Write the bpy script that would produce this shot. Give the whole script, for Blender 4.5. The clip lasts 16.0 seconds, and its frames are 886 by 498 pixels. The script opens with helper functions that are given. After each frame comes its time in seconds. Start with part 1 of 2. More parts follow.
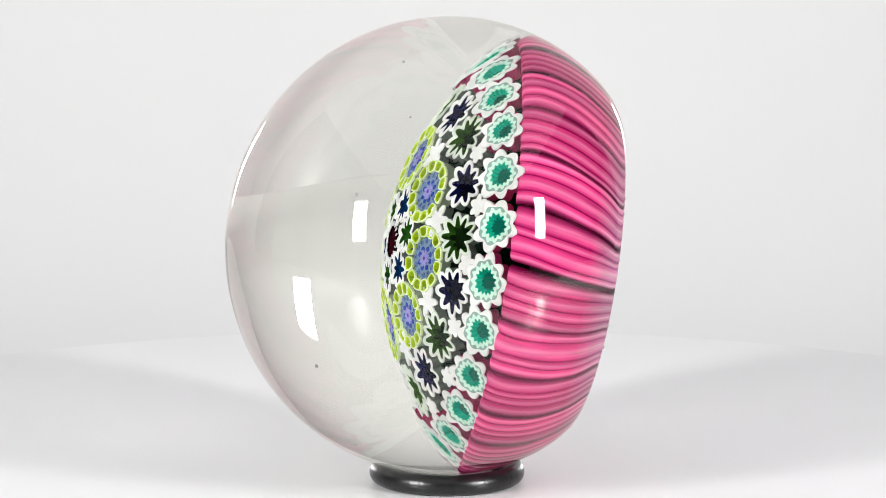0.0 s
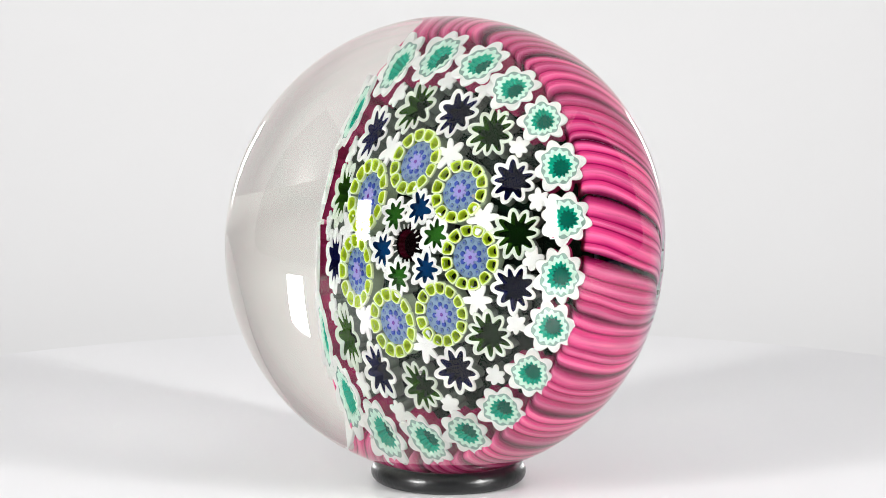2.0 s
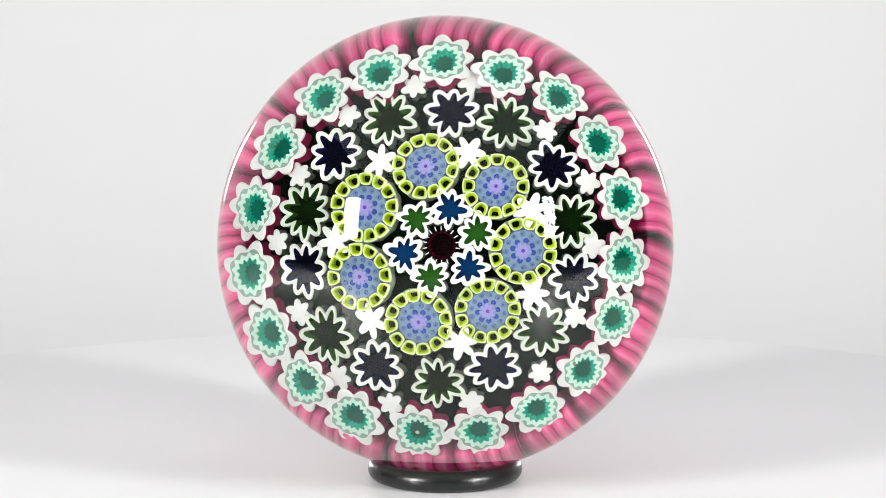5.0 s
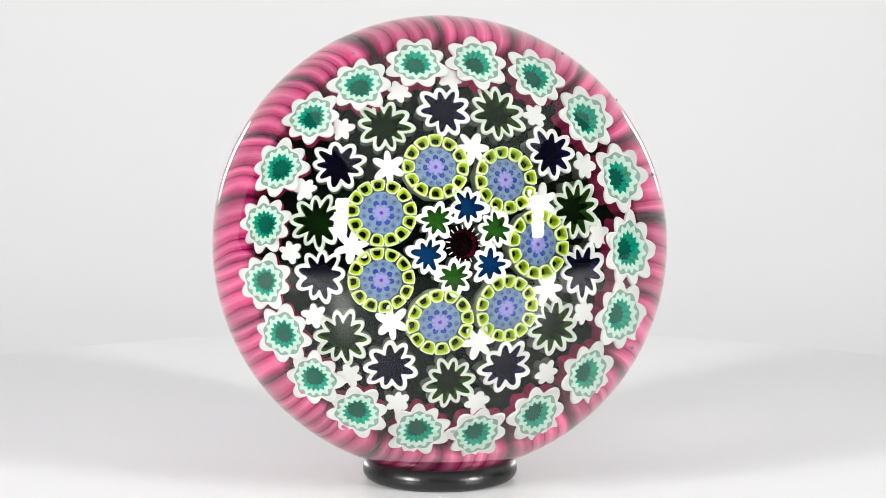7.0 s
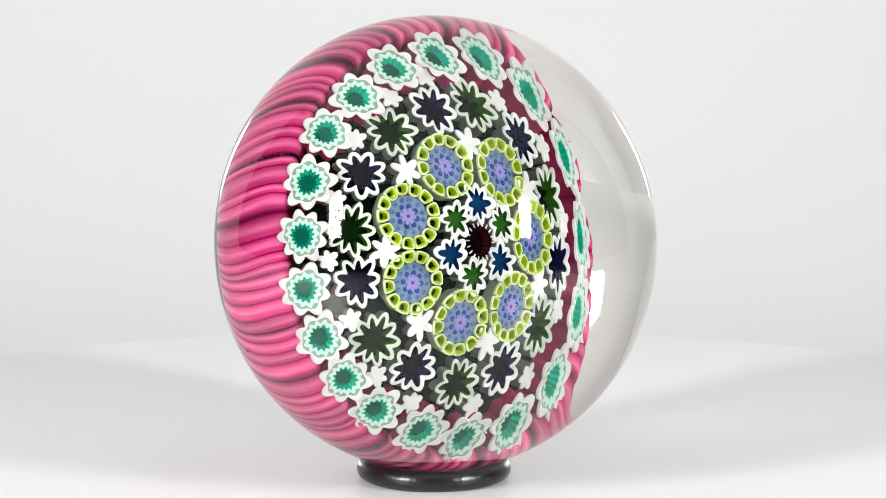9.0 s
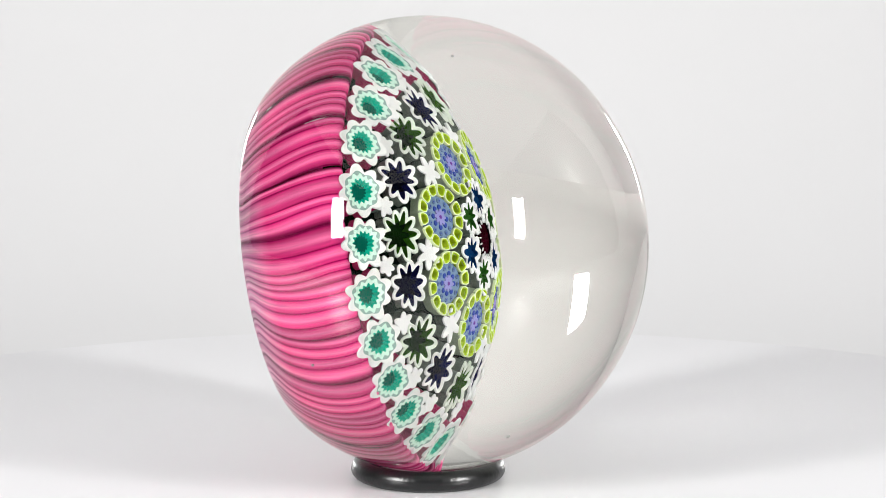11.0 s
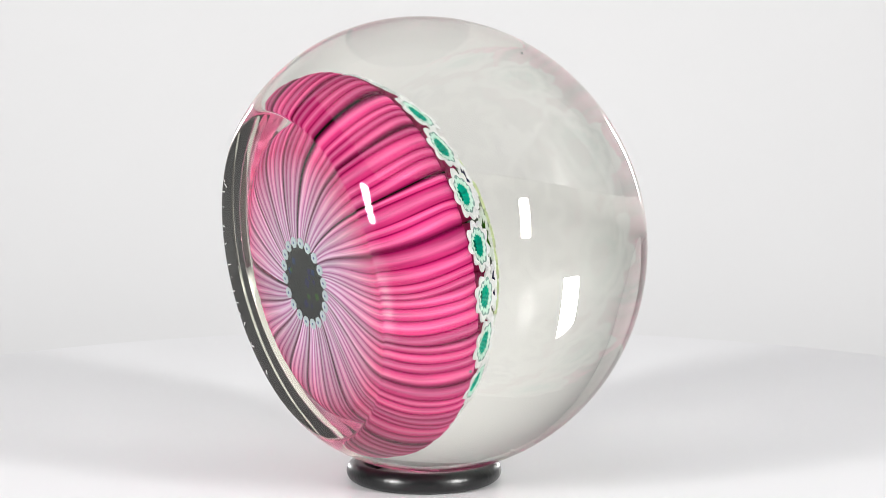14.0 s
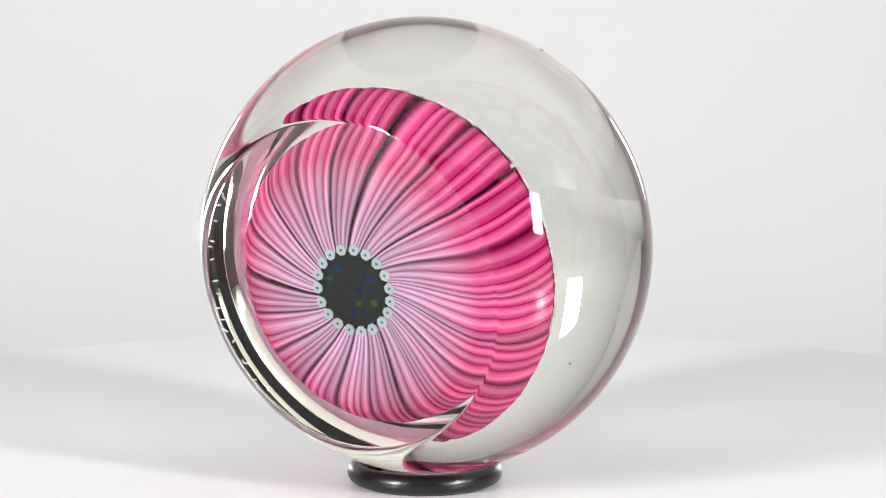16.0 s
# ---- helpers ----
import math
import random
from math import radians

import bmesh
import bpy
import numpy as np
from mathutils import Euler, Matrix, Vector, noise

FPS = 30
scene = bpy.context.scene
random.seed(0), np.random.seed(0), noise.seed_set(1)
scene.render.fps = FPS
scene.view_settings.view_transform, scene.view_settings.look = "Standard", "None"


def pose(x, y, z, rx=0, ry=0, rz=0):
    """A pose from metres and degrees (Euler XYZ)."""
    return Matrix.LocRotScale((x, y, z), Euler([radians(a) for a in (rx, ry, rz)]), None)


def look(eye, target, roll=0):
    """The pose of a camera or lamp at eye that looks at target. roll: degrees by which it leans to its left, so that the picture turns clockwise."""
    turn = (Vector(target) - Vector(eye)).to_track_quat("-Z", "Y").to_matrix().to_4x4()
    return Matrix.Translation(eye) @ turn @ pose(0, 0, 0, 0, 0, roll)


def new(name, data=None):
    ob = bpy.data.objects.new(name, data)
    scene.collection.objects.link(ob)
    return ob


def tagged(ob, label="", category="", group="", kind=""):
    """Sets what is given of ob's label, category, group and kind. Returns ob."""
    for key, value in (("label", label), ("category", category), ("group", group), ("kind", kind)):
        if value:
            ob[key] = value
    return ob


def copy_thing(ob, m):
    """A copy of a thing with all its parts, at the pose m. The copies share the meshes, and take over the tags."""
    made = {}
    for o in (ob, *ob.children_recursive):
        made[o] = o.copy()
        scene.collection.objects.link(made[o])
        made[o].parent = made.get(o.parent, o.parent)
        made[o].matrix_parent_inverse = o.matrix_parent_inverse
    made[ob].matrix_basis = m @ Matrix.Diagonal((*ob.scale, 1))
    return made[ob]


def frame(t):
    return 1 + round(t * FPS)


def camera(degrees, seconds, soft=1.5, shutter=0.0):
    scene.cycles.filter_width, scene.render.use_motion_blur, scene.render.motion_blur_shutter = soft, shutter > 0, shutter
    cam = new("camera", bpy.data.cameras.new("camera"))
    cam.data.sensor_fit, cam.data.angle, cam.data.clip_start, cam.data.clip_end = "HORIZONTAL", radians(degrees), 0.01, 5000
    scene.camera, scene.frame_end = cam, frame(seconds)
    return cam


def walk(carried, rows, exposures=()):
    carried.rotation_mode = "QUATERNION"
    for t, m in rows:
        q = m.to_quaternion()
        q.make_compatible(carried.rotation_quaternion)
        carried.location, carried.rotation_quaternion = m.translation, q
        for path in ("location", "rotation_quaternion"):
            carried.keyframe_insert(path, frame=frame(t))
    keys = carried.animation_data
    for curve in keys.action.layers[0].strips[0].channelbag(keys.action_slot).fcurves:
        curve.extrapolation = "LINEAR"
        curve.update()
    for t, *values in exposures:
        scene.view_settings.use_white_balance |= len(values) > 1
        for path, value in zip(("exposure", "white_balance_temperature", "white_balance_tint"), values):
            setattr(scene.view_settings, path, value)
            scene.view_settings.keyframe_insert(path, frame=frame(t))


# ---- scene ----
S = 0.038                      # radius of the paperweight, metres
TILT = 9.02                    # upward lean of its axis, degrees
TURN, START = 14.533, 6.858    # degrees a second, and at the clip's start
OFF = Vector((0.044 * S, -0.032 * S, 0))   # the ring's middle off the turntable's axis
TUBE, RINGR = 0.0455 * S, 0.297 * S
ZC = 1.046 * S                 # height of the ball's middle over the platter

cam = camera(18.34, 16.0, soft=0.8)
TARGET = Vector((0.030 * S, 0, ZC - 0.017 * S))
E = radians(7.938)
EYE = TARGET + Vector((0, -math.cos(E), math.sin(E))) * (12 * S)
walk(cam, [(0, look(EYE, TARGET)), (16, look(EYE, TARGET))], exposures=[(0, 4.04), (16, 4.04)])

# ---- light ----
world = bpy.data.worlds.new("room_air")
scene.world = world
world.use_nodes = True
world.node_tree.nodes["Background"].inputs[0].default_value = (0.8, 0.85, 1.0, 1)
world.node_tree.nodes["Background"].inputs[1].default_value = 0.02


def lamp(name, where, target, sx, sy, watts, colour, roll, spread=180):
    data = bpy.data.lights.new(name, "AREA")
    data.shape, data.size, data.size_y, data.energy, data.color = "RECTANGLE", sx, sy, watts, colour
    data.spread = radians(spread)
    ob = new(name, data)
    ob.matrix_world = look(where, target, roll)
    return ob


MID = Vector((0, 0, ZC))


def around(az, el, d):
    """A place at d metres from the ball: az degrees to the right of the camera's side, el degrees up."""
    a, e = radians(az), radians(el)
    return MID + Vector((math.sin(a) * math.cos(e), -math.cos(a) * math.cos(e), math.sin(e))) * d


lamp("panel_lamp", around(-47.5, 16.5, 0.62), MID, 0.074, 0.188, 0.29, (1, 0.99, 0.98), 10)
lamp("panel_lamp", around(51, 16.5, 0.62), MID, 0.060, 0.188, 0.27, (1, 0.99, 0.98), -11)
lamp("strip_lamp", around(-154, 3, 0.42), MID, 0.03, 0.08, 0.0002, (1, 1, 1), 0, 14)
lamp("strip_lamp", around(156, 3, 0.42), MID, 0.03, 0.08, 0.0002, (1, 1, 1), 0, 14)
# added fill as wide as the ceiling, for even ambient light; no real fitting
lamp("overhead_fill", (0, -0.4, 1.56), (0, -0.4, 0), 3.1, 3.1, 0.98, (0.975, 0.985, 1.0), 0)

# ---- materials ----


def mat(name):
    m = bpy.data.materials.new(name)
    m.use_nodes = True
    nt = m.node_tree
    return m, nt, nt.nodes["Principled BSDF"]


def link(nt, a, b):
    nt.links.new(a, b)


def noise_tex(nt, scale, detail=3, coord="Object"):
    tc = nt.nodes.new("ShaderNodeTexCoord")
    n = nt.nodes.new("ShaderNodeTexNoise")
    n.inputs["Scale"].default_value, n.inputs["Detail"].default_value = scale, detail
    link(nt, tc.outputs[coord], n.inputs["Vector"])
    return n


def ramp(nt, fac, stops):
    r = nt.nodes.new("ShaderNodeValToRGB")
    els = r.color_ramp.elements
    while len(els) < len(stops):
        els.new(0.5)
    for e, (pos, c) in zip(els, stops):
        e.position, e.color = pos, (*c, 1)
    link(nt, fac, r.inputs[0])
    return r


def plain(name, colour, rough=0.6, spec=0.5, vary=0.06, scale=60, bump=0.0):
    m, nt, b = mat(name)
    n = noise_tex(nt, scale)
    lo = [c * (1 - vary) for c in colour]
    hi = [min(1, c * (1 + vary)) for c in colour]
    r = ramp(nt, n.outputs["Fac"], [(0.3, lo), (0.7, hi)])
    link(nt, r.outputs[0], b.inputs["Base Color"])
    b.inputs["Roughness"].default_value = rough
    b.inputs["Specular IOR Level"].default_value = spec
    if bump:
        bp = nt.nodes.new("ShaderNodeBump")
        bp.inputs["Strength"].default_value = bump
        bp.inputs["Distance"].default_value = 0.001
        link(nt, n.outputs["Fac"], bp.inputs["Height"])
        link(nt, bp.outputs[0], b.inputs["Normal"])
    return m


def inlaid(name, colour, vary=0.12, scale=900):
    """Coloured glass fused into clear glass: no gloss of its own."""
    return plain(name, colour, rough=1.0, spec=0.0, vary=vary, scale=scale)


M_SHEET = plain("white_sheet", (0.775, 0.775, 0.78), 0.8, 0.2, 0.01, 6)
M_PLATTER = plain("white_acrylic", (0.725, 0.725, 0.74), 0.32, 0.4, 0.008, 25)
# dark paint for unseen walls, so the glass has something dark to mirror and bend
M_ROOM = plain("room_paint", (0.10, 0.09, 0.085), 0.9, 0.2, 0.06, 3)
M_SIDE = plain("dark_side_wall_paint", (0.13, 0.105, 0.085), 0.9, 0.2, 0.05, 3)
M_CEIL = plain("ceiling_paint", (0.84, 0.84, 0.84), 0.9, 0.2, 0.03, 3)
M_FLOOR = plain("floor_boards", (0.16, 0.11, 0.08), 0.5, 0.4, 0.2, 8)
M_RUBBER = plain("black_rubber", (0.006, 0.0065, 0.007), 0.30, 0.5, 0.25, 900, 0.08)
M_BASE = plain("grey_plastic", (0.3, 0.3, 0.3), 0.5, 0.5, 0.05, 50)

M_WHITE = inlaid("white_glass", (0.85, 0.87, 0.89), 0.05)
M_WHITEG = inlaid("milky_green_white_glass", (0.72, 0.80, 0.72), 0.12)
M_MINT = inlaid("mint_glass", (0.66, 0.90, 0.82), 0.10)
M_GREYT = inlaid("grey_teal_glass", (0.30, 0.46, 0.42), 0.2)
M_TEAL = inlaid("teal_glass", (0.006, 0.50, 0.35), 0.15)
# teal, navy and green pit floors: wall colours darkened to stand for depth shade
M_TEALD = inlaid("depth_shaded_teal_glass", (0.002, 0.125, 0.092), 0.3)
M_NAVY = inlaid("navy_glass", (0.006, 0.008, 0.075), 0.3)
M_NAVYD = inlaid("depth_shaded_navy_glass", (0.0015, 0.002, 0.012), 0.3)
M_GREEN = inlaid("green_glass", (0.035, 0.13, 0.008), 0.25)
M_GREEND = inlaid("depth_shaded_green_glass", (0.003, 0.014, 0.002), 0.3)
M_LEAF = inlaid("leaf_green_glass", (0.022, 0.11, 0.012), 0.3)
M_BLUE = inlaid("blue_glass", (0.003, 0.036, 0.13), 0.3)
M_YELLOW = inlaid("yellow_green_glass", (0.50, 0.69, 0.03), 0.12)
M_OLIVE = inlaid("olive_glass", (0.014, 0.02, 0.002), 0.3)
M_CREAM = inlaid("pale_lime_glass", (0.74, 0.85, 0.50), 0.06)
M_PERI = inlaid("periwinkle_glass", (0.19, 0.29, 0.44), 0.25)
M_PERID = inlaid("cobalt_glass", (0.05, 0.09, 0.42), 0.25)
M_VIOLET = inlaid("violet_glass", (0.30, 0.29, 0.64), 0.15)
M_GREYB = inlaid("grey_blue_glass", (0.14, 0.22, 0.38), 0.2)
M_SAGE = inlaid("pale_sage_glass", (0.34, 0.42, 0.30), 0.2)
M_PINKV = inlaid("pink_violet_glass", (0.16, 0.06, 0.34), 0.2)
M_MAROON = inlaid("maroon_glass", (0.05, 0.002, 0.010), 0.3)
M_BLACKR = inlaid("black_red_glass", (0.005, 0.001, 0.002), 0.3)
M_PALEB = inlaid("pale_blue_glass", (0.62, 0.76, 0.80), 0.12)
M_STEM = inlaid("smoky_stem_glass", (0.16, 0.195, 0.17), 0.85, 420)
M_STEMP = inlaid("deep_pink_stem_glass", (0.36, 0.022, 0.10), 0.35, 500)
M_DARK = inlaid("dark_green_black_glass", (0.004, 0.009, 0.007), 0.6, 30)


def cushion_material():
    m, nt, b = mat("cushion_glass")
    n = noise_tex(nt, 420, 4)
    r = ramp(nt, n.outputs["Fac"], [(0.30, (0.001, 0.002, 0.0015)), (0.55, (0.002, 0.010, 0.005)),
                                    (0.70, (0.012, 0.035, 0.022)), (0.85, (0.10, 0.13, 0.12))])
    link(nt, r.outputs[0], b.inputs["Base Color"])
    b.inputs["Roughness"].default_value, b.inputs["Specular IOR Level"].default_value = 1, 0
    return m


FLUTES = 4                     # pink rods in a bundle


def petal_material():
    """Pink glass rods side by side: pale ridges, dark creases, paling to lilac at the gathered end."""
    m, nt, b = mat("striped_pink_glass")
    uv = nt.nodes.new("ShaderNodeUVMap")
    uv.uv_map = "uv"
    sep = nt.nodes.new("ShaderNodeSeparateXYZ")
    link(nt, uv.outputs[0], sep.inputs[0])
    info = nt.nodes.new("ShaderNodeObjectInfo")
    n = noise_tex(nt, 2.2, 1)

    def math_node(op, a, c):
        k = nt.nodes.new("ShaderNodeMath")
        k.operation = op
        for i, v in enumerate((a, c)):
            if isinstance(v, (int, float)):
                k.inputs[i].default_value = v
            else:
                link(nt, v, k.inputs[i])
        return k.outputs[0]

    wob = math_node("MULTIPLY", math_node("SUBTRACT", n.outputs["Fac"], 0.5), 0.10)
    x = math_node("ADD", sep.outputs[0], wob)
    fr = math_node("FRACT", math_node("MULTIPLY", x, float(FLUTES)), 0.0)
    stripe = ramp(nt, fr, [(0.0, (0.20, 0.002, 0.05)), (0.05, (0.44, 0.008, 0.12)), (0.12, (0.72, 0.035, 0.21)),
                           (0.30, (0.85, 0.115, 0.34)), (0.52, (0.89, 0.20, 0.43)), (0.72, (0.78, 0.06, 0.26)), (0.94, (0.68, 0.03, 0.19)),
                           (1.0, (0.22, 0.002, 0.055))])
    lilac = ramp(nt, fr, [(0.0, (0.46, 0.13, 0.36)), (0.06, (0.60, 0.28, 0.54)), (0.20, (0.74, 0.45, 0.73)), (0.5, (0.90, 0.77, 0.93)),
                          (0.82, (0.70, 0.38, 0.67)), (1.0, (0.48, 0.14, 0.38))])
    # paler glass at the back, with the base's reflected veil partly in the colour
    fade = ramp(nt, sep.outputs[1], [(0.52, (0, 0, 0)), (0.66, (0.48, 0.48, 0.48)), (0.86, (0.9, 0.9, 0.9)), (1.0, (1, 1, 1))])
    mix = nt.nodes.new("ShaderNodeMix")
    mix.data_type = "RGBA"
    link(nt, fade.outputs[0], mix.inputs["Factor"])
    link(nt, stripe.outputs[0], mix.inputs["A"])
    link(nt, lilac.outputs[0], mix.inputs["B"])
    hsv = nt.nodes.new("ShaderNodeHueSaturation")
    near = math_node("MINIMUM", sep.outputs[0], math_node("SUBTRACT", 1.0, sep.outputs[0]))
    seam = ramp(nt, near, [(0.0, (0.05, 0.05, 0.05)), (0.035, (0.20, 0.20, 0.20)), (0.10, (1, 1, 1))])
    deep = math_node("FRACT", math_node("MULTIPLY", info.outputs["Random"], 7.31), 0.0)
    deep = ramp(nt, deep, [(0.15, (0.45, 0.45, 0.45)), (0.70, (1, 1, 1))]).outputs[0]      # some seams are dark, some faint
    seam = math_node("SUBTRACT", 1.0, math_node("MULTIPLY", deep, math_node("SUBTRACT", 1.0, seam.outputs[0])))
    val = math_node("ADD", math_node("MULTIPLY", info.outputs["Random"], 0.26), 0.88)
    cell = nt.nodes.new("ShaderNodeTexWhiteNoise")
    cell.noise_dimensions = "2D"
    pick = nt.nodes.new("ShaderNodeCombineXYZ")
    link(nt, math_node("FLOOR", math_node("MULTIPLY", x, float(FLUTES)), 0.0), pick.inputs[0])
    link(nt, math_node("FLOOR", math_node("MULTIPLY", info.outputs["Random"], 97.0), 0.0), pick.inputs[1])
    link(nt, pick.outputs[0], cell.inputs["Vector"])
    val = math_node("MULTIPLY", val, math_node("ADD", math_node("MULTIPLY", cell.outputs["Value"], 0.40), 0.78))
    far = nt.nodes.new("ShaderNodeCombineXYZ")
    link(nt, math_node("ADD", math_node("MULTIPLY", x, 26.0), math_node("MULTIPLY", info.outputs["Random"], 61.0)), far.inputs[0])
    link(nt, math_node("MULTIPLY", sep.outputs[1], 5.0), far.inputs[1])
    streak = nt.nodes.new("ShaderNodeTexNoise")
    streak.inputs["Scale"].default_value, streak.inputs["Detail"].default_value = 1.0, 3
    link(nt, far.outputs[0], streak.inputs["Vector"])
    val = math_node("MULTIPLY", val, math_node("ADD", math_node("MULTIPLY", streak.outputs["Fac"], 0.9), 0.56))
    link(nt, val, hsv.inputs["Value"])
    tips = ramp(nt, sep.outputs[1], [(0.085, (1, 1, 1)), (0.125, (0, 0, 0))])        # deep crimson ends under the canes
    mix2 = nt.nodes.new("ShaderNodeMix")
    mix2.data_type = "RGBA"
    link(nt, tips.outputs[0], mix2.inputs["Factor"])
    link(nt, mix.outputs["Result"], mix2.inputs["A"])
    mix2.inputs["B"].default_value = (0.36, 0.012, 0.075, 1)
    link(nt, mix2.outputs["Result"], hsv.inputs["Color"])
    mix3 = nt.nodes.new("ShaderNodeMix")
    mix3.data_type = "RGBA"
    link(nt, math_node("SUBTRACT", 1.0, seam), mix3.inputs["Factor"])
    link(nt, hsv.outputs[0], mix3.inputs["A"])
    mix3.inputs["B"].default_value = (0.085, 0.001, 0.024, 1)      # maroon glass between the bundles
    link(nt, mix3.outputs["Result"], b.inputs["Base Color"])
    b.inputs["Roughness"].default_value, b.inputs["Specular IOR Level"].default_value = 1, 0
    return m


def glass_material():
    m = bpy.data.materials.new("clear_glass")
    m.use_nodes = True
    nt = m.node_tree
    nt.nodes.clear()
    out = nt.nodes.new("ShaderNodeOutputMaterial")
    g = nt.nodes.new("ShaderNodeBsdfGlass")
    g.inputs["Color"].default_value = (0.970, 0.969, 0.935, 1)
    g.inputs["Roughness"].default_value, g.inputs["IOR"].default_value = 0.0, 1.5
    link(nt, g.outputs[0], out.inputs[0])
    return m


M_ETCH = plain("etched_glass", (0.6, 0.61, 0.6), 0.8, 0.3, 0.05, 900)
M_SPECK = plain("grey_speck", (0.25, 0.25, 0.24), 0.6, 0.3, 0.2, 900)
M_CUSHION, M_PETAL, M_GLASS = cushion_material(), petal_material(), glass_material()

# ---- mesh helpers ----


def part(name, bm, material, parent=None, label="", smooth=False):
    me = bpy.data.meshes.new(name)
    bm.normal_update()
    bm.to_mesh(me)
    bm.free()
    if smooth:
        for p in me.polygons:
            p.use_smooth = True
    me.materials.append(material)
    ob = new(name, me)
    ob.parent = parent
    return tagged(ob, label)


def spin(profile, steps):
    """A closed or open surface of revolution round z from (r, z) pairs, from the top down."""
    bm = bmesh.new()
    rows = []
    for r, z in profile:
        if r < 1e-9:
            rows.append([bm.verts.new((0, 0, z))])
        else:
            rows.append([bm.verts.new((r * math.cos(a), r * math.sin(a), z))
                         for a in (2 * math.pi * k / steps for k in range(steps))])
    for up, lo in zip(rows, rows[1:]):
        for k in range(steps):
            j = (k + 1) % steps
            if len(up) == 1 and len(lo) > 1:
                bm.faces.new((up[0], lo[k], lo[j]))
            elif len(lo) == 1 and len(up) > 1:
                bm.faces.new((up[k], lo[0], up[j]))
            elif len(up) > 1:
                bm.faces.new((up[k], lo[k], lo[j], up[j]))
    return bm


def box(sx, sy, sz, centre=(0, 0, 0), bm=None):
    bm = bm or bmesh.new()
    made = bmesh.ops.create_cube(bm, size=1)["verts"]
    for v in made:
        v.co = Vector((v.co.x * sx, v.co.y * sy, v.co.z * sz)) + Vector(centre)
    return bm


def prism(outline, z0, z1, inner=None, zi=None):
    """A lobed slab: outline(a) gives the radius; with inner, a lobed tube whose top slopes from z1 to zi."""
    bm = bmesh.new()
    steps = 96
    ang = [2 * math.pi * k / steps for k in range(steps)]

    def ring(f, z):
        return [bm.verts.new((f(a) * math.cos(a), f(a) * math.sin(a), z)) for a in ang]

    lo, hi = ring(outline, z0), ring(lambda a: outline(a) * 0.985, z1 - 0.02)
    top = ring(lambda a: outline(a) * 0.95, z1)
    loops = [lo, hi, top]
    if inner:
        loops += [ring(inner, zi if zi is not None else z1), ring(inner, z0)]
    for a, b in zip(loops, loops[1:]):
        for k in range(steps):
            j = (k + 1) % steps
            bm.faces.new((a[k], a[j], b[j], b[k]))
    if not inner:
        bm.faces.new(top)
    return bm


def lobes(n, r, amp, sharp=1.0, wob=(0, 0, 0, 0)):
    """A petalled outline: n lobes, rounder below sharp 1, spikier above; wob makes it uneven."""
    def f(a):
        w = (0.5 + 0.5 * math.cos(n * (a + wob[2] * math.sin(2 * a + wob[3])))) ** sharp
        return r * (1 - amp + amp * w) * (1 + wob[0] * math.sin(3 * a + wob[1]) + 0.6 * wob[0] * math.sin(5 * a + wob[3]))
    return f


def uneven(k=1.0):
    return (0.045 * k, random.uniform(0, 6.28), 0.05 * k, random.uniform(0, 6.28))


def pit(outline, z1, depth, taper=0.55):
    """A core sunk below the face: its walls lean in to a floor."""
    bm = bmesh.new()
    steps = 96
    ang = [2 * math.pi * k / steps for k in range(steps)]
    a0 = [bm.verts.new((outline(a) * math.cos(a), outline(a) * math.sin(a), z1)) for a in ang]
    a1 = [bm.verts.new((outline(a) * taper * math.cos(a), outline(a) * taper * math.sin(a), z1 - depth)) for a in ang]
    for k in range(steps):
        j = (k + 1) % steps
        bm.faces.new((a0[k], a0[j], a1[j], a1[k]))
    return bm, a1


def disc(outline, z):
    bm = bmesh.new()
    bm.faces.new([bm.verts.new((outline(a) * math.cos(a), outline(a) * math.sin(a), z))
                  for a in (2 * math.pi * k / 72 for k in range(72))])
    return bm


# ---- the place ----


def sweep():
    """The white paper: flat under the turntable, curving up behind it."""
    bm = bmesh.new()
    prof = [(-0.22, -0.035), (0.30, -0.035)]
    prof += [(0.30 + 0.25 * math.sin(a), 0.215 - 0.25 * math.cos(a)) for a in (radians(9 * k) for k in range(1, 11))]
    prof += [(0.55, 1.0)]
    rows = []
    for y, z in prof:
        rows.append([bm.verts.new((x, y, z)) for x in (-0.85, 0.85)])
    for a, b in zip(rows, rows[1:]):
        bm.faces.new((a[0], a[1], b[1], b[0]))
    ob = part("backdrop", bm, M_SHEET, None, "seamless white paper sweep behind the turntable", True)
    mod = ob.modifiers.new("thick", "SOLIDIFY")
    mod.thickness, mod.offset = 0.002, -1
    tagged(ob, category="backdrop", kind="structure")
    for x in (-0.63, 0.63):
        tagged(part("side_board", box(0.006, 0.24, 1.03, (x, 0.425, 0.482)), M_SHEET, None, "white foam board standing beside the paper sweep"),
               category="board", kind="structure")


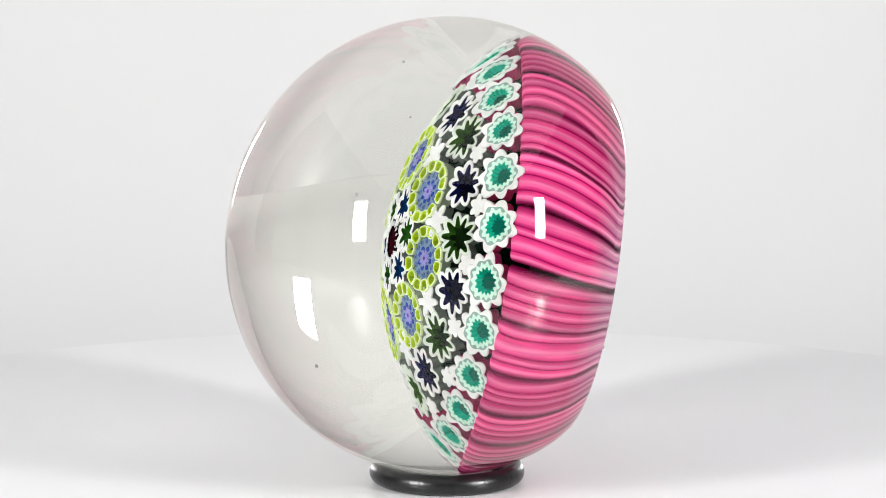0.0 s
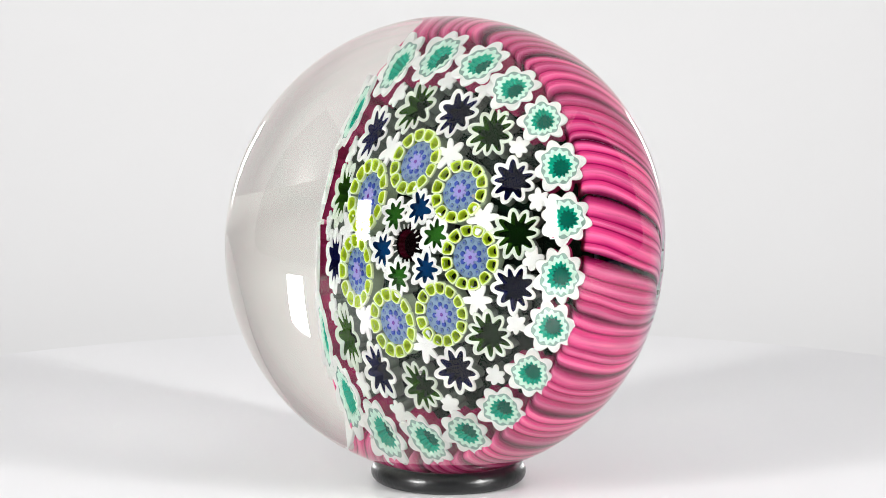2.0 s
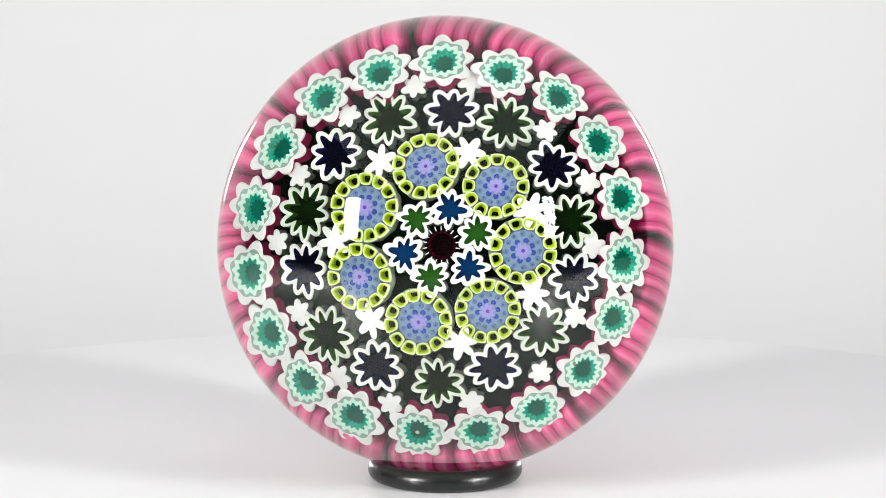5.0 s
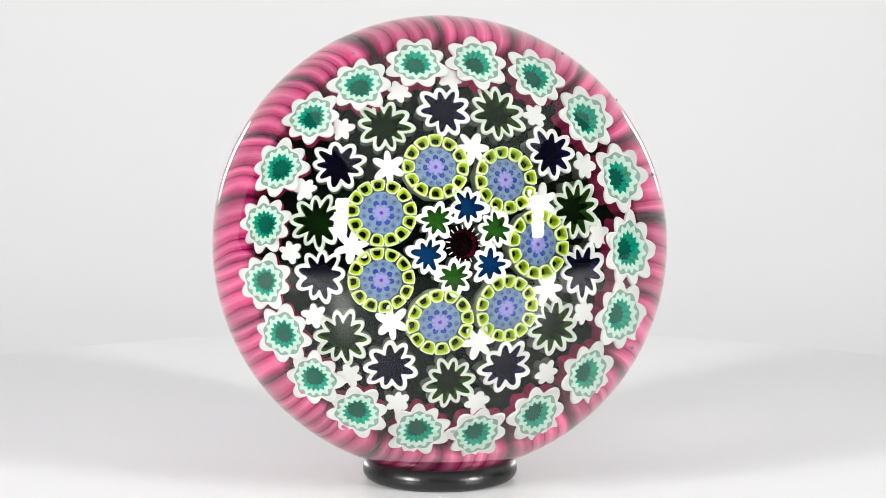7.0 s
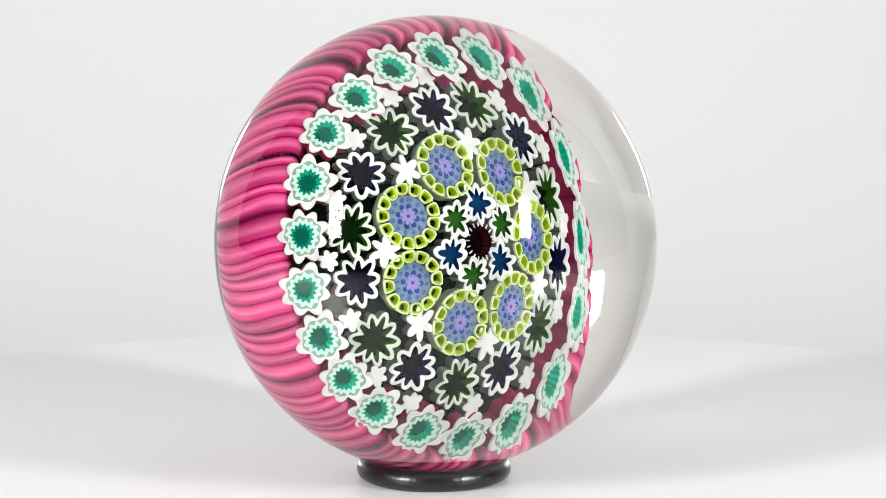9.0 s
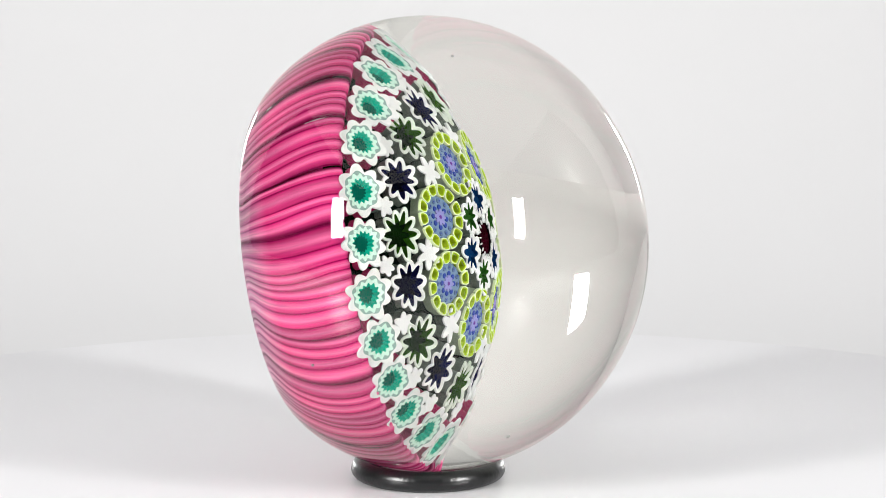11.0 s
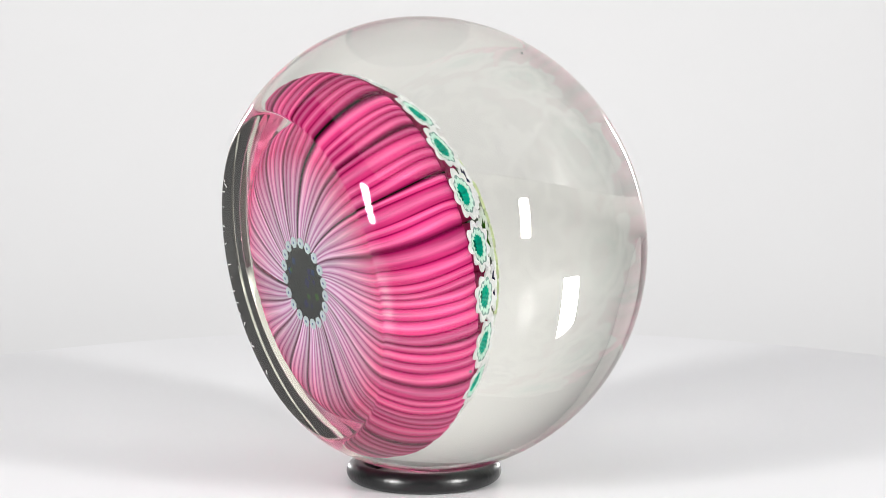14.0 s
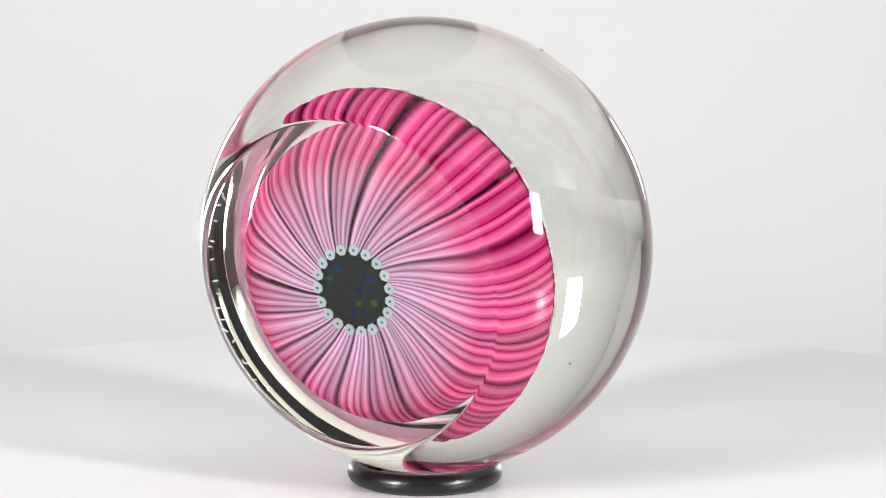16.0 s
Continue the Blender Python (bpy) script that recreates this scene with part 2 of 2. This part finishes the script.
def room():
    def slab(name, size, centre, material, label):
        tagged(part(name, box(*size, centre), material, None, label), category=name.split("_")[0], kind="structure")
    slab("floor", (3.2, 3.2, 0.05), (0, -0.4, -0.80), M_FLOOR, "dark boarded floor of the room")
    slab("ceiling", (3.2, 3.2, 0.05), (0, -0.4, 1.60), M_CEIL, "plain pale ceiling of the room")
    slab("wall_north", (3.2, 0.05, 2.35), (0, 1.2, 0.40), M_CEIL, "unseen plain painted wall")
    # south and side walls: added out of view, dark to shape the ball's reflections
    slab("wall_south", (3.2, 0.05, 2.35), (0, -2.0, 0.40), M_ROOM, "unseen dark grey painted wall")
    slab("wall_east", (0.05, 3.15, 2.35), (1.6, -0.4, 0.40), M_SIDE, "unseen plain painted wall")
    slab("wall_west", (0.05, 3.15, 2.35), (-1.6, -0.4, 0.40), M_SIDE, "unseen plain painted wall")


def table():
    t = tagged(new("table"), "plain table under the white paper sweep", "table")
    t.location = (0, 0, -0.775)
    part("tabletop", box(1.8, 1.1, 0.03, (0, -0.08, 0.719)), M_BASE, t)
    for x in (-0.8, 0.8):
        for y in (-0.55, 0.4):
            part("leg", box(0.05, 0.05, 0.704, (x, y, 0.352)), M_BASE, t)


def turntable():
    t = tagged(new("turntable"), "round white glossy turntable on the paper sweep", "turntable")
    t.location = (0, 0, -0.033)
    R = 4.03 * S
    prof = [(0, 0.033), (R - 0.003, 0.033), (R - 0.001, 0.0325), (R, 0.031), (R, 0.025), (R - 0.002, 0.0235), (0, 0.0235)]
    part("platter", spin(prof, 160), M_PLATTER, t)
    part("foot", spin([(0, 0.0225), (0.09, 0.0225), (0.095, 0.019), (0.095, 0), (0, 0)], 64), M_BASE, t)
    return t


def rubber_ring():
    prof = []
    for k in range(25):
        a = 2 * math.pi * k / 24
        prof.append((RINGR + TUBE * math.cos(a), TUBE + TUBE * math.sin(a)))
    prof.reverse()
    ob = part("rubber_ring", spin(prof, 128), M_RUBBER, None, "black rubber ring holding the glass ball on the turntable", True)
    bmw = bmesh.new()
    bmw.from_mesh(ob.data)
    bmesh.ops.remove_doubles(bmw, verts=bmw.verts, dist=1e-7)
    bmesh.ops.recalc_face_normals(bmw, faces=bmw.faces)
    bmw.to_mesh(ob.data)
    bmw.free()
    return tagged(ob, category="ring")


# ---- the paperweight ----
ti = radians(TILT)
U = Vector((-math.cos(ti), 0, math.sin(ti)))
W = Vector((math.sin(ti), 0, math.cos(ti)))
V = W.cross(U)
AXES = Matrix((V, W, U)).transposed().to_4x4()
HEAD = Matrix.Translation((0, 0, ZC)) @ AXES @ Matrix.Scale(S, 4)   # unit ball, dome along z


def dome(r):
    return 0.162 - 0.75 * r * r


def glass_profile():
    pts = [(0, 0.965)]
    for k in range(1, 46):
        a = radians(2 * k)
        pts.append((math.sin(a), 0.965 * math.cos(a)))
    r, z = pts[-1]
    for k in range(180):                     # below, the curve tightens evenly into the worn rim of the flat base
        a = 0.5 * (k + 0.5)
        t = min(1, max(0, (a - 24) / 44))
        bend = 0.865 - 0.835 * t * t * (3 - 2 * t)
        r -= bend * math.sin(radians(a)) * radians(0.5)
        z -= bend * math.cos(radians(a)) * radians(0.5)
        if a < 50 and k % 4 == 3 or a >= 50 and k % 8 == 7:
            pts.append((r, z))
    pts += [(0.67, z), (0.3, z), (0, z)]
    return pts


def seat(r, deg, lean, lift=0.0, twist=0.0):
    """Where a cane's face sits on the cushion: lean turns it outwards."""
    a = radians(deg)
    p = Vector((r * math.cos(a), r * math.sin(a), dome(r)))
    n = Vector((math.cos(a) * math.sin(radians(lean)), math.sin(a) * math.sin(radians(lean)), math.cos(radians(lean))))
    return Matrix.Translation(p + n * lift) @ n.to_track_quat("Z", "Y").to_matrix().to_4x4() @ pose(0, 0, 0, 0, 0, twist)


def cane_teal():
    w = uneven()
    n = random.choice((8, 8, 9))
    zig = random.choice((13, 14, 15))
    a = part("millefiori_cane", prism(lobes(n, 1.04, 0.27, 0.60, w), -0.08, 0, lobes(n, 0.76, 0.10, 1.0, w), -0.03), M_WHITE)
    part("stem", prism(lobes(n, 0.97, 0.24, 0.65, w), -0.50, -0.07, lobes(n, 0.82, 0.15, 1, w), -0.09), M_STEMP, a)
    part("ring", prism(lobes(n, 0.80, 0.10, 1.0, w), -0.25, -0.035, lobes(zig, 0.63, 0.16, 1.0, w), -0.045), M_GREYT, a)
    part("star", prism(lobes(zig, 0.70, 0.17, 1.2, w), -0.25, -0.022, lobes(zig, 0.50, 0.22, 1.0, w), -0.05), M_MINT, a)
    bm, _ = pit(lobes(zig, 0.52, 0.24, 1.0, w), -0.045, 0.22, 0.66)
    part("core", bm, M_TEAL, a)
    # floor darker than the walls: the core's depth shade is in its colour
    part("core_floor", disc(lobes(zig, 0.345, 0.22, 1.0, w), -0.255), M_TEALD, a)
    return a, "white-edged teal flower cane in the outer ring"


def cane_flower(n, rim, wall, floor, amp, label, thick=0.20, depth=0.32):
    """A wavy ribbon of glass round a sunk dark star whose points reach into the petals."""
    w = uneven(1.3 if thick < 0.2 else 2.2)
    inner = 1 - thick
    fingers = lobes(n, inner, amp * 1.5, 0.95, w)
    a = part("millefiori_cane", prism(lobes(n, 1.02, amp, 0.50, w), -0.07, 0, fingers, -0.05), rim)
    part("stem", prism(lobes(n, 1.0, amp, 0.50, w), -1.4, -0.055, lobes(n, 0.90, amp, 0.6, w), -0.07), M_STEM, a)
    bm, _ = pit(lobes(n, inner + 0.015, amp * 1.5, 0.95, w), -0.055, depth, 0.88)
    part("core", bm, wall, a)
    # where floor is a darkened wall colour, it carries the pit's shade
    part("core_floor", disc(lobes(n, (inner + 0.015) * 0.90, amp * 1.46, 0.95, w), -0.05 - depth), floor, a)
    return a, label


def cane_yellow():
    cells = random.choice((12, 13, 13))
    a = part("millefiori_cane", prism(lobes(cells, 0.985, 0.03, 1), -0.40, -0.05, lobes(cells, 0.962, 0.02), -0.06), M_SAGE)
    part("stem", prism(lobes(cells, 0.95, 0.03), -1.1, -0.36), M_STEM, a)
    half = math.pi / cells
    for k in range(cells):
        t = 2 * half * (k + 0.5) + random.uniform(-0.03, 0.03)
        reach, mid = random.uniform(0.95, 1.06), 0.815
        lean = (random.uniform(-0.03, 0.03), random.uniform(-0.03, 0.03))

        def wedge(b, size, z, shift=(0, 0)):
            """A rounded wedge, wide outwards."""
            loop = []
            for i in range(24):
                q = 2 * math.pi * i / 24
                cx, cy = math.cos(q), math.sin(q)
                m = max(abs(cx), abs(cy)) ** 0.42
                x = mid + 0.195 * size * reach * cx / m
                y = x * half * size * cy / m + shift[1]
                x += shift[0]
                loop.append(b.verts.new((x * math.cos(t) - y * math.sin(t), x * math.sin(t) + y * math.cos(t), z)))
            return loop

        def bands(b, loops):
            for p, q in zip(loops, loops[1:]):
                for i in range(24):
                    b.faces.new((p[i], p[(i + 1) % 24], q[(i + 1) % 24], q[i]))

        b = bmesh.new()
        bands(b, [wedge(b, 0.98, -0.08), wedge(b, 0.98, -0.012), wedge(b, 0.92, 0.0), wedge(b, 0.80, 0.0)])
        part("cell", b, M_CREAM, a)
        b = bmesh.new()
        bands(b, [wedge(b, 0.81, -0.001), wedge(b, 0.63, -0.015), wedge(b, 0.48, -0.24, lean)])
        part("petal", b, M_YELLOW, a)
        b = bmesh.new()
        b.faces.new(wedge(b, 0.52, -0.225, lean))
        part("petal_heart", b, M_OLIVE, a)
    part("field", prism(lobes(13, 0.645, 0.03), -0.5, -0.06), M_PERI, a)
    for name, material, rows in (("dots", M_GREYB, ((12, 0.50, 0.085),)), ("dot_eyes", M_PERID, ((12, 0.50, 0.032), (8, 0.305, 0.085)))):
        dots = bmesh.new()
        for count, rad, size in rows:
            for k in range(count):
                t = 2 * math.pi * k / count + random.uniform(-0.06, 0.06)
                lift = -0.052 if name == "dots" else -0.047
                m = Matrix.Translation((rad * math.cos(t), rad * math.sin(t), lift))
                bmesh.ops.create_cone(dots, cap_ends=True, segments=10, radius1=size, radius2=size * 0.8, depth=0.03, matrix=m)
        part(name, dots, material, a)
    part("heart", prism(lobes(8, 0.27, 0.36, 0.7, uneven()), -0.2, -0.02), M_VIOLET, a)
    part("eye", prism(lobes(6, 0.065, 0.2), -0.1, -0.012), M_PINKV, a)
    return a, "blue-hearted cane ringed with yellow-green cells"


def cane_star(n, amp, label, sharp=1.3):
    w = uneven(1.5)
    a = part("millefiori_cane", prism(lobes(n, 1, amp, sharp, w), -0.10, 0), M_WHITE)
    part("stem", prism(lobes(n, 0.94, amp * 0.9, sharp, w), -1.7, -0.09), M_STEM, a)
    return a, label


def cane_red():
    a = part("millefiori_cane", prism(lobes(18, 0.9, 0.06), -1.0, -0.02, lobes(18, 0.78, 0.05), -0.05), M_BLACKR)
    bm, _ = pit(lobes(18, 0.80, 0.05), -0.05, 0.4, 0.8)
    part("core", bm, M_MAROON, a)
    part("core_floor", disc(lobes(18, 0.66, 0.02), -0.42), M_BLACKR, a)
    ticks = bmesh.new()
    for k in range(18):
        t = 2 * math.pi * k / 18
        m = pose(0, 0, 0, 0, 0, math.degrees(t)) @ Matrix.Translation((0.93, 0, -0.01)) @ Matrix.Diagonal((0.24, 0.055, 0.06, 1))
        bmesh.ops.create_cube(ticks, size=1, matrix=m)
    part("ticks", ticks, M_WHITE, a)
    return a, "dark red centre cane with white ticks"


def petal_rods(head, turn):
    """The bundle of pink rods behind each outer cane, gathered at the back."""
    knots = [(0.490, -0.160), (0.545, -0.154), (0.585, -0.144), (0.612, -0.138), (0.636, -0.147), (0.654, -0.192),
             (0.652, -0.265), (0.630, -0.345), (0.596, -0.410), (0.560, -0.460), (0.518, -0.493), (0.470, -0.515),
             (0.408, -0.530), (0.335, -0.540), (0.250, -0.546), (0.172, -0.550)]
    prof = [knots[0]]
    for k in range(len(knots) - 1):             # a smooth run through the knots
        q = [Vector(knots[min(max(k + d, 0), len(knots) - 1)]) for d in (-1, 0, 1, 2)]
        for t in (1 / 3, 2 / 3, 1.0):
            prof.append(tuple(0.5 * (2 * q[1] + (q[2] - q[0]) * t + (2 * q[0] - 5 * q[1] + 4 * q[2] - q[3]) * t * t
                                     + (3 * q[1] - q[0] - 3 * q[2] + q[3]) * t ** 3)))
    gap = random.choice((0.004, 0.006, 0.008, 0.020))
    down = (math.cos(radians(-90 - turn)), math.sin(radians(-90 - turn)))
    run = [0]
    for (r0, z0), (r1, z1) in zip(prof, prof[1:]):
        run.append(run[-1] + math.hypot(r1 - r0, z1 - z0))
    cuts = [0]
    for k in range(FLUTES):
        cuts.append(cuts[-1] + random.uniform(0.5, 1.5))
    cuts = [c / cuts[-1] for c in cuts]
    drift = random.uniform(-0.03, 0.03)
    wide = 2 * math.pi / 19
    across = 48
    bm = bmesh.new()
    layer = bm.loops.layers.uv.new("uv")
    grid = []
    n = len(prof)
    for i, (r, z) in enumerate(prof):
        v = run[i] / run[-1]
        dr = (prof[min(i + 1, n - 1)][0] - prof[max(i - 1, 0)][0], prof[min(i + 1, n - 1)][1] - prof[max(i - 1, 0)][1])
        ln = math.hypot(*dr)
        nr, nz = -dr[1] / ln, dr[0] / ln
        row = []
        pinch = 1 - 0.16 * max(0, 1 - abs(v - 0.24) / 0.20)          # drawn together just behind the cane
        for k in range(across + 1):
            x = k / across
            f = min(FLUTES - 1, int(x * FLUTES))
            w = x * FLUTES - f                       # 0 to 1 across one flute
            px = cuts[f] + (cuts[f + 1] - cuts[f]) * w
            h = (abs(math.sin(math.pi * w)) ** 0.6 - 1) * 0.0032 + (abs(math.sin(math.pi * x)) ** 0.4 - 1) * gap
            h *= 1 - 0.55 * v
            spread_x = (px - 0.5) * (pinch + (1 - pinch) * (2 * abs(px - 0.5)) ** 3)
            a = spread_x * wide * 1.004 - 0.30 * v ** 4 + drift * math.sin(math.pi * min(1, v * 1.3)) * math.sin(math.pi * x)
            g = min(1, v / 0.45)
            g = g * g * (3 - 2 * g) * min(1, 2.0 * (1 - v))
            a -= 0.040 * g * math.cos(a + radians(turn))      # the rods sink as they run back from the canes
            q = min(1, max(0, (-0.13 - z) / 0.38))
            low = 0.012 + 0.020 * q * q * (3 - 2 * q)      # the bundle hangs a little towards the gathered end
            row.append((bm.verts.new(((r + nr * h) * math.cos(a) + down[0] * low, (r + nr * h) * math.sin(a) + down[1] * low, z + nz * h + 0.014 * max(0, 1 - v / 0.20) * (2 * abs(px - 0.5)) ** 4)), x, v))
        grid.append(row)
    for a, b in zip(grid, grid[1:]):
        for k in range(across):
            quad = (a[k], a[k + 1], b[k + 1], b[k])
            f = bm.faces.new([q[0] for q in quad])
            for lp, q in zip(f.loops, quad):
                lp[layer].uv = (q[1], q[2])
    bmesh.ops.recalc_face_normals(bm, faces=bm.faces)
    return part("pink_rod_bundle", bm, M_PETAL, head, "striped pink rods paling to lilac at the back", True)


def paperweight():
    pw = tagged(new("paperweight"), "clear glass millefiori paperweight with striped pink back on a rubber ring", "paperweight")

    def place(ob, m):
        ob.parent = pw
        ob.matrix_basis = HEAD @ m
        return ob

    glass = place(part("glass_body", spin(glass_profile(), 192), M_GLASS, pw, "clear polished glass ball with a flat base", True), Matrix())
    bm = bmesh.new()
    bm.from_mesh(glass.data)
    bmesh.ops.recalc_face_normals(bm, faces=bm.faces)
    bm.to_mesh(glass.data)
    bm.free()
    prof = [(0.545 * k / 30, dome(0.545 * k / 30) - 0.040 - 0.050 * max(0, (k - 25) / 5)) for k in range(31)]
    place(part("cushion", spin(prof + [(0.53, -0.22), (0, -0.22)], 96), M_CUSHION, pw, "dark green ground between the canes", True), Matrix())

    def spread(maker, kinds, size, spots, lean, lift=0.0):
        made = [maker() for k in range(kinds)]
        for i, (r, a) in enumerate(spots):
            first, label = made[i % kinds]
            s = size * random.uniform(0.95, 1.05)
            m = seat(r, a, lean(r), lift, random.uniform(0, 360)) @ Matrix.Diagonal((s * random.uniform(0.95, 1.05), s, size, 1))
            ob = first if i < kinds else copy_thing(first, HEAD @ m)
            place(ob, m)
            tagged(ob, label)

    def natural(r):
        return 77 * r

    teal = [(.577, 93.2), (.573, 113.5), (.587, 132.5), (.585, 152.1), (.586, 171.1), (.597, 189.5), (.599, 207.3),
            (.612, 224.7), (.594, 242.1), (.584, 262.2), (.590, 280.8), (.593, 299.9), (.593, 318.8), (.588, 337.6),
            (.578, 356.0), (.591, 16.3), (.595, 35.4), (.597, 54.5), (.578, 73.4)]
    spread(cane_teal, 5, 0.094, [(min(r, 0.596) - 0.012 - 0.016 * max(0, math.sin(radians(a + 15))), a) for r, a in teal], lambda r: 47, 0.007)
    spread(lambda: cane_flower(9, M_WHITE, M_NAVY, M_NAVYD, 0.28, "white-edged navy flower cane", 0.15), 3, 0.083,
           [(.409, 87.5), (.430, 142.2), (.431, 191.7), (.429, 242.9), (.422, 294.6), (.436, 346.7), (.428, 36.3)], natural)
    spread(lambda: cane_flower(10, M_WHITEG, M_GREEN, M_GREEND, 0.30, "pale-edged dark green flower cane", 0.13), 3, 0.088,
           [(.418, 115.2), (.433, 168.4), (.453, 219.2), (.432, 269.5), (.422, 321), (.419, 11.4), (.428, 63.8)], natural)
    spread(cane_yellow, 3, 0.106,
           [(.245, 100.6), (.257, 155.8), (.269, 204.4), (.257, 257.7), (.270, 307.9), (.276, 356.3), (.260, 45.6)], natural)
    spread(lambda: cane_star(6, 0.52, "solid white star cane", 0.8), 3, 0.058,
           [(.314, 127.8), (.329, 179.7), (.322, 229.7), (.322, 283.8), (.340, 333.3), (.316, 20.7), (.302, 73.2)], natural)
    spread(lambda: cane_star(6, 0.36, "small solid white flower cane", 0.6), 3, 0.040,
           [(.487, 103), (.486, 129.1), (.486, 156.4), (.503, 180.7), (.485, 206.3), (.513, 232.1), (.513, 252.2),
            (.495, 281.1), (.503, 308.4), (.477, 332.7), (.478, 0.6), (.494, 24.6), (.477, 49.5), (.503, 82.9)], natural)
    spread(lambda: cane_flower(8, M_WHITE, M_BLUE, M_BLUE, 0.30, "small white-edged blue star cane", 0.24, 0.2), 2, 0.064,
           [(.118, 67.9), (.133, 324.8), (.106, 200.2)], natural)
    spread(lambda: cane_flower(8, M_WHITE, M_LEAF, M_LEAF, 0.30, "small white-edged green star cane", 0.24, 0.2), 2, 0.064,
           [(.138, 15.3), (.112, 263.2), (.097, 131.5)], natural)
    spread(cane_red, 1, 0.062, [(.022, -20)], natural)

    sag = Matrix.Translation((0.006, -0.022, -0.08)) @ pose(0, 0, 0, -1.2) @ Matrix.Translation((0, 0, 0.08))   # the bundle hangs a little
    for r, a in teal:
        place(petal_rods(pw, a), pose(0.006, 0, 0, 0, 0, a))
    place(part("dark_centre", spin([(0.190, -0.534), (0.175, -0.548), (0, -0.551)], 48), M_DARK, pw,
               "dark green-black glass at the middle of the back"), sag)
    tip = part("rod_end", prism(lobes(7, 0.026, 0.12), -0.03, 0.008), M_PALEB, pw, "pale blue rod end round the dark middle")
    part("rod_end_eye", prism(lobes(7, 0.007, 0.1), -0.02, 0.0095), M_GREYB, tip)
    for i, (r, a) in enumerate(teal):
        m = sag @ pose(0, 0, 0, 0, 0, a - 17) @ Matrix.Translation((0.180, 0, -0.549)) @ pose(0, 0, 0, 180, 0, 0)
        if i == 0:
            place(tip, m)
        else:
            copy_thing(tip, HEAD @ m).matrix_basis = HEAD @ m

    # flecks of coloured glass caught in the dark middle
    for k in range(12):
        d, a = 0.15 * math.sqrt(random.random()), random.uniform(0, 360)
        fleck = prism(lobes(4, random.uniform(0.006, 0.026), 0.35), -0.012, 0.002)
        m = sag @ pose(0, 0, 0, 0, 0, a) @ Matrix.Translation((d, 0, -0.551 + 0.016 * d)) @ pose(0, 0, 0, 180, 0, 0)
        place(part("glass_fleck", fleck, (M_NAVY, M_GREEN, M_BLUE, M_NAVY)[k % 4], pw), m)

    # scratched marks near the rim of the base, too fine to read
    for k in range(17):
        a = 34 - 5.0 * k + random.uniform(-2.5, 2.5)
        bar = box(random.uniform(0.010, 0.030), random.uniform(0.003, 0.006), 0.003)
        place(part("etched_mark", bar, M_ETCH, pw, "" if k else "faint white scratched writing on the base rim"),
              pose(0, 0, 0, 0, 0, a) @ Matrix.Translation((0.695 + random.uniform(-0.012, 0.012), 0, -0.6242)) @ pose(0, 0, 0, 0, 0, random.uniform(-50, 50)))
    # a bubble and specks of dust
    for r, a, z, size in ((0.657, -94, 0.171, 0.0075), (0.924, 58.8, 0.368, 0.007), (0.848, 17.2, 0.512, 0.008),
                          (0.821, -36.7, 0.551, 0.008), (0.938, 38.7, 0.335, 0.005), (0.933, 119.4, 0.347, 0.007), (0.936, 201.9, -0.339, 0.006)):
        bm = bmesh.new()
        bmesh.ops.create_icosphere(bm, subdivisions=2, radius=size)
        place(part("bubble" if z == 0.171 else "speck", bm, M_ETCH if z == 0.171 else M_SPECK, pw, "", True), pose(0, 0, 0, 0, 0, a) @ Matrix.Translation((r, 0, z)))
    return pw


# ---- things that turn ----


def motions():
    rows_table, rows_ring, rows_ball = [], [], []
    for k in range(33):
        t = k * 0.5
        a = START + TURN * t
        p = Matrix.Rotation(radians(a), 4, "Z") @ OFF
        rows_table.append((t, pose(0, 0, -0.033, 0, 0, a)))
        rows_ring.append((t, pose(p.x, p.y, 0, 0, 0, a)))
        rows_ball.append((t, pose(p.x, p.y, 0, 0, 0, a)))
    walk(turntable_thing, rows_table)
    walk(ring_thing, rows_ring)
    walk(ball_thing, rows_ball)


room()
sweep()
table()
turntable_thing = turntable()
ring_thing = rubber_ring()
ball_thing = paperweight()
motions()
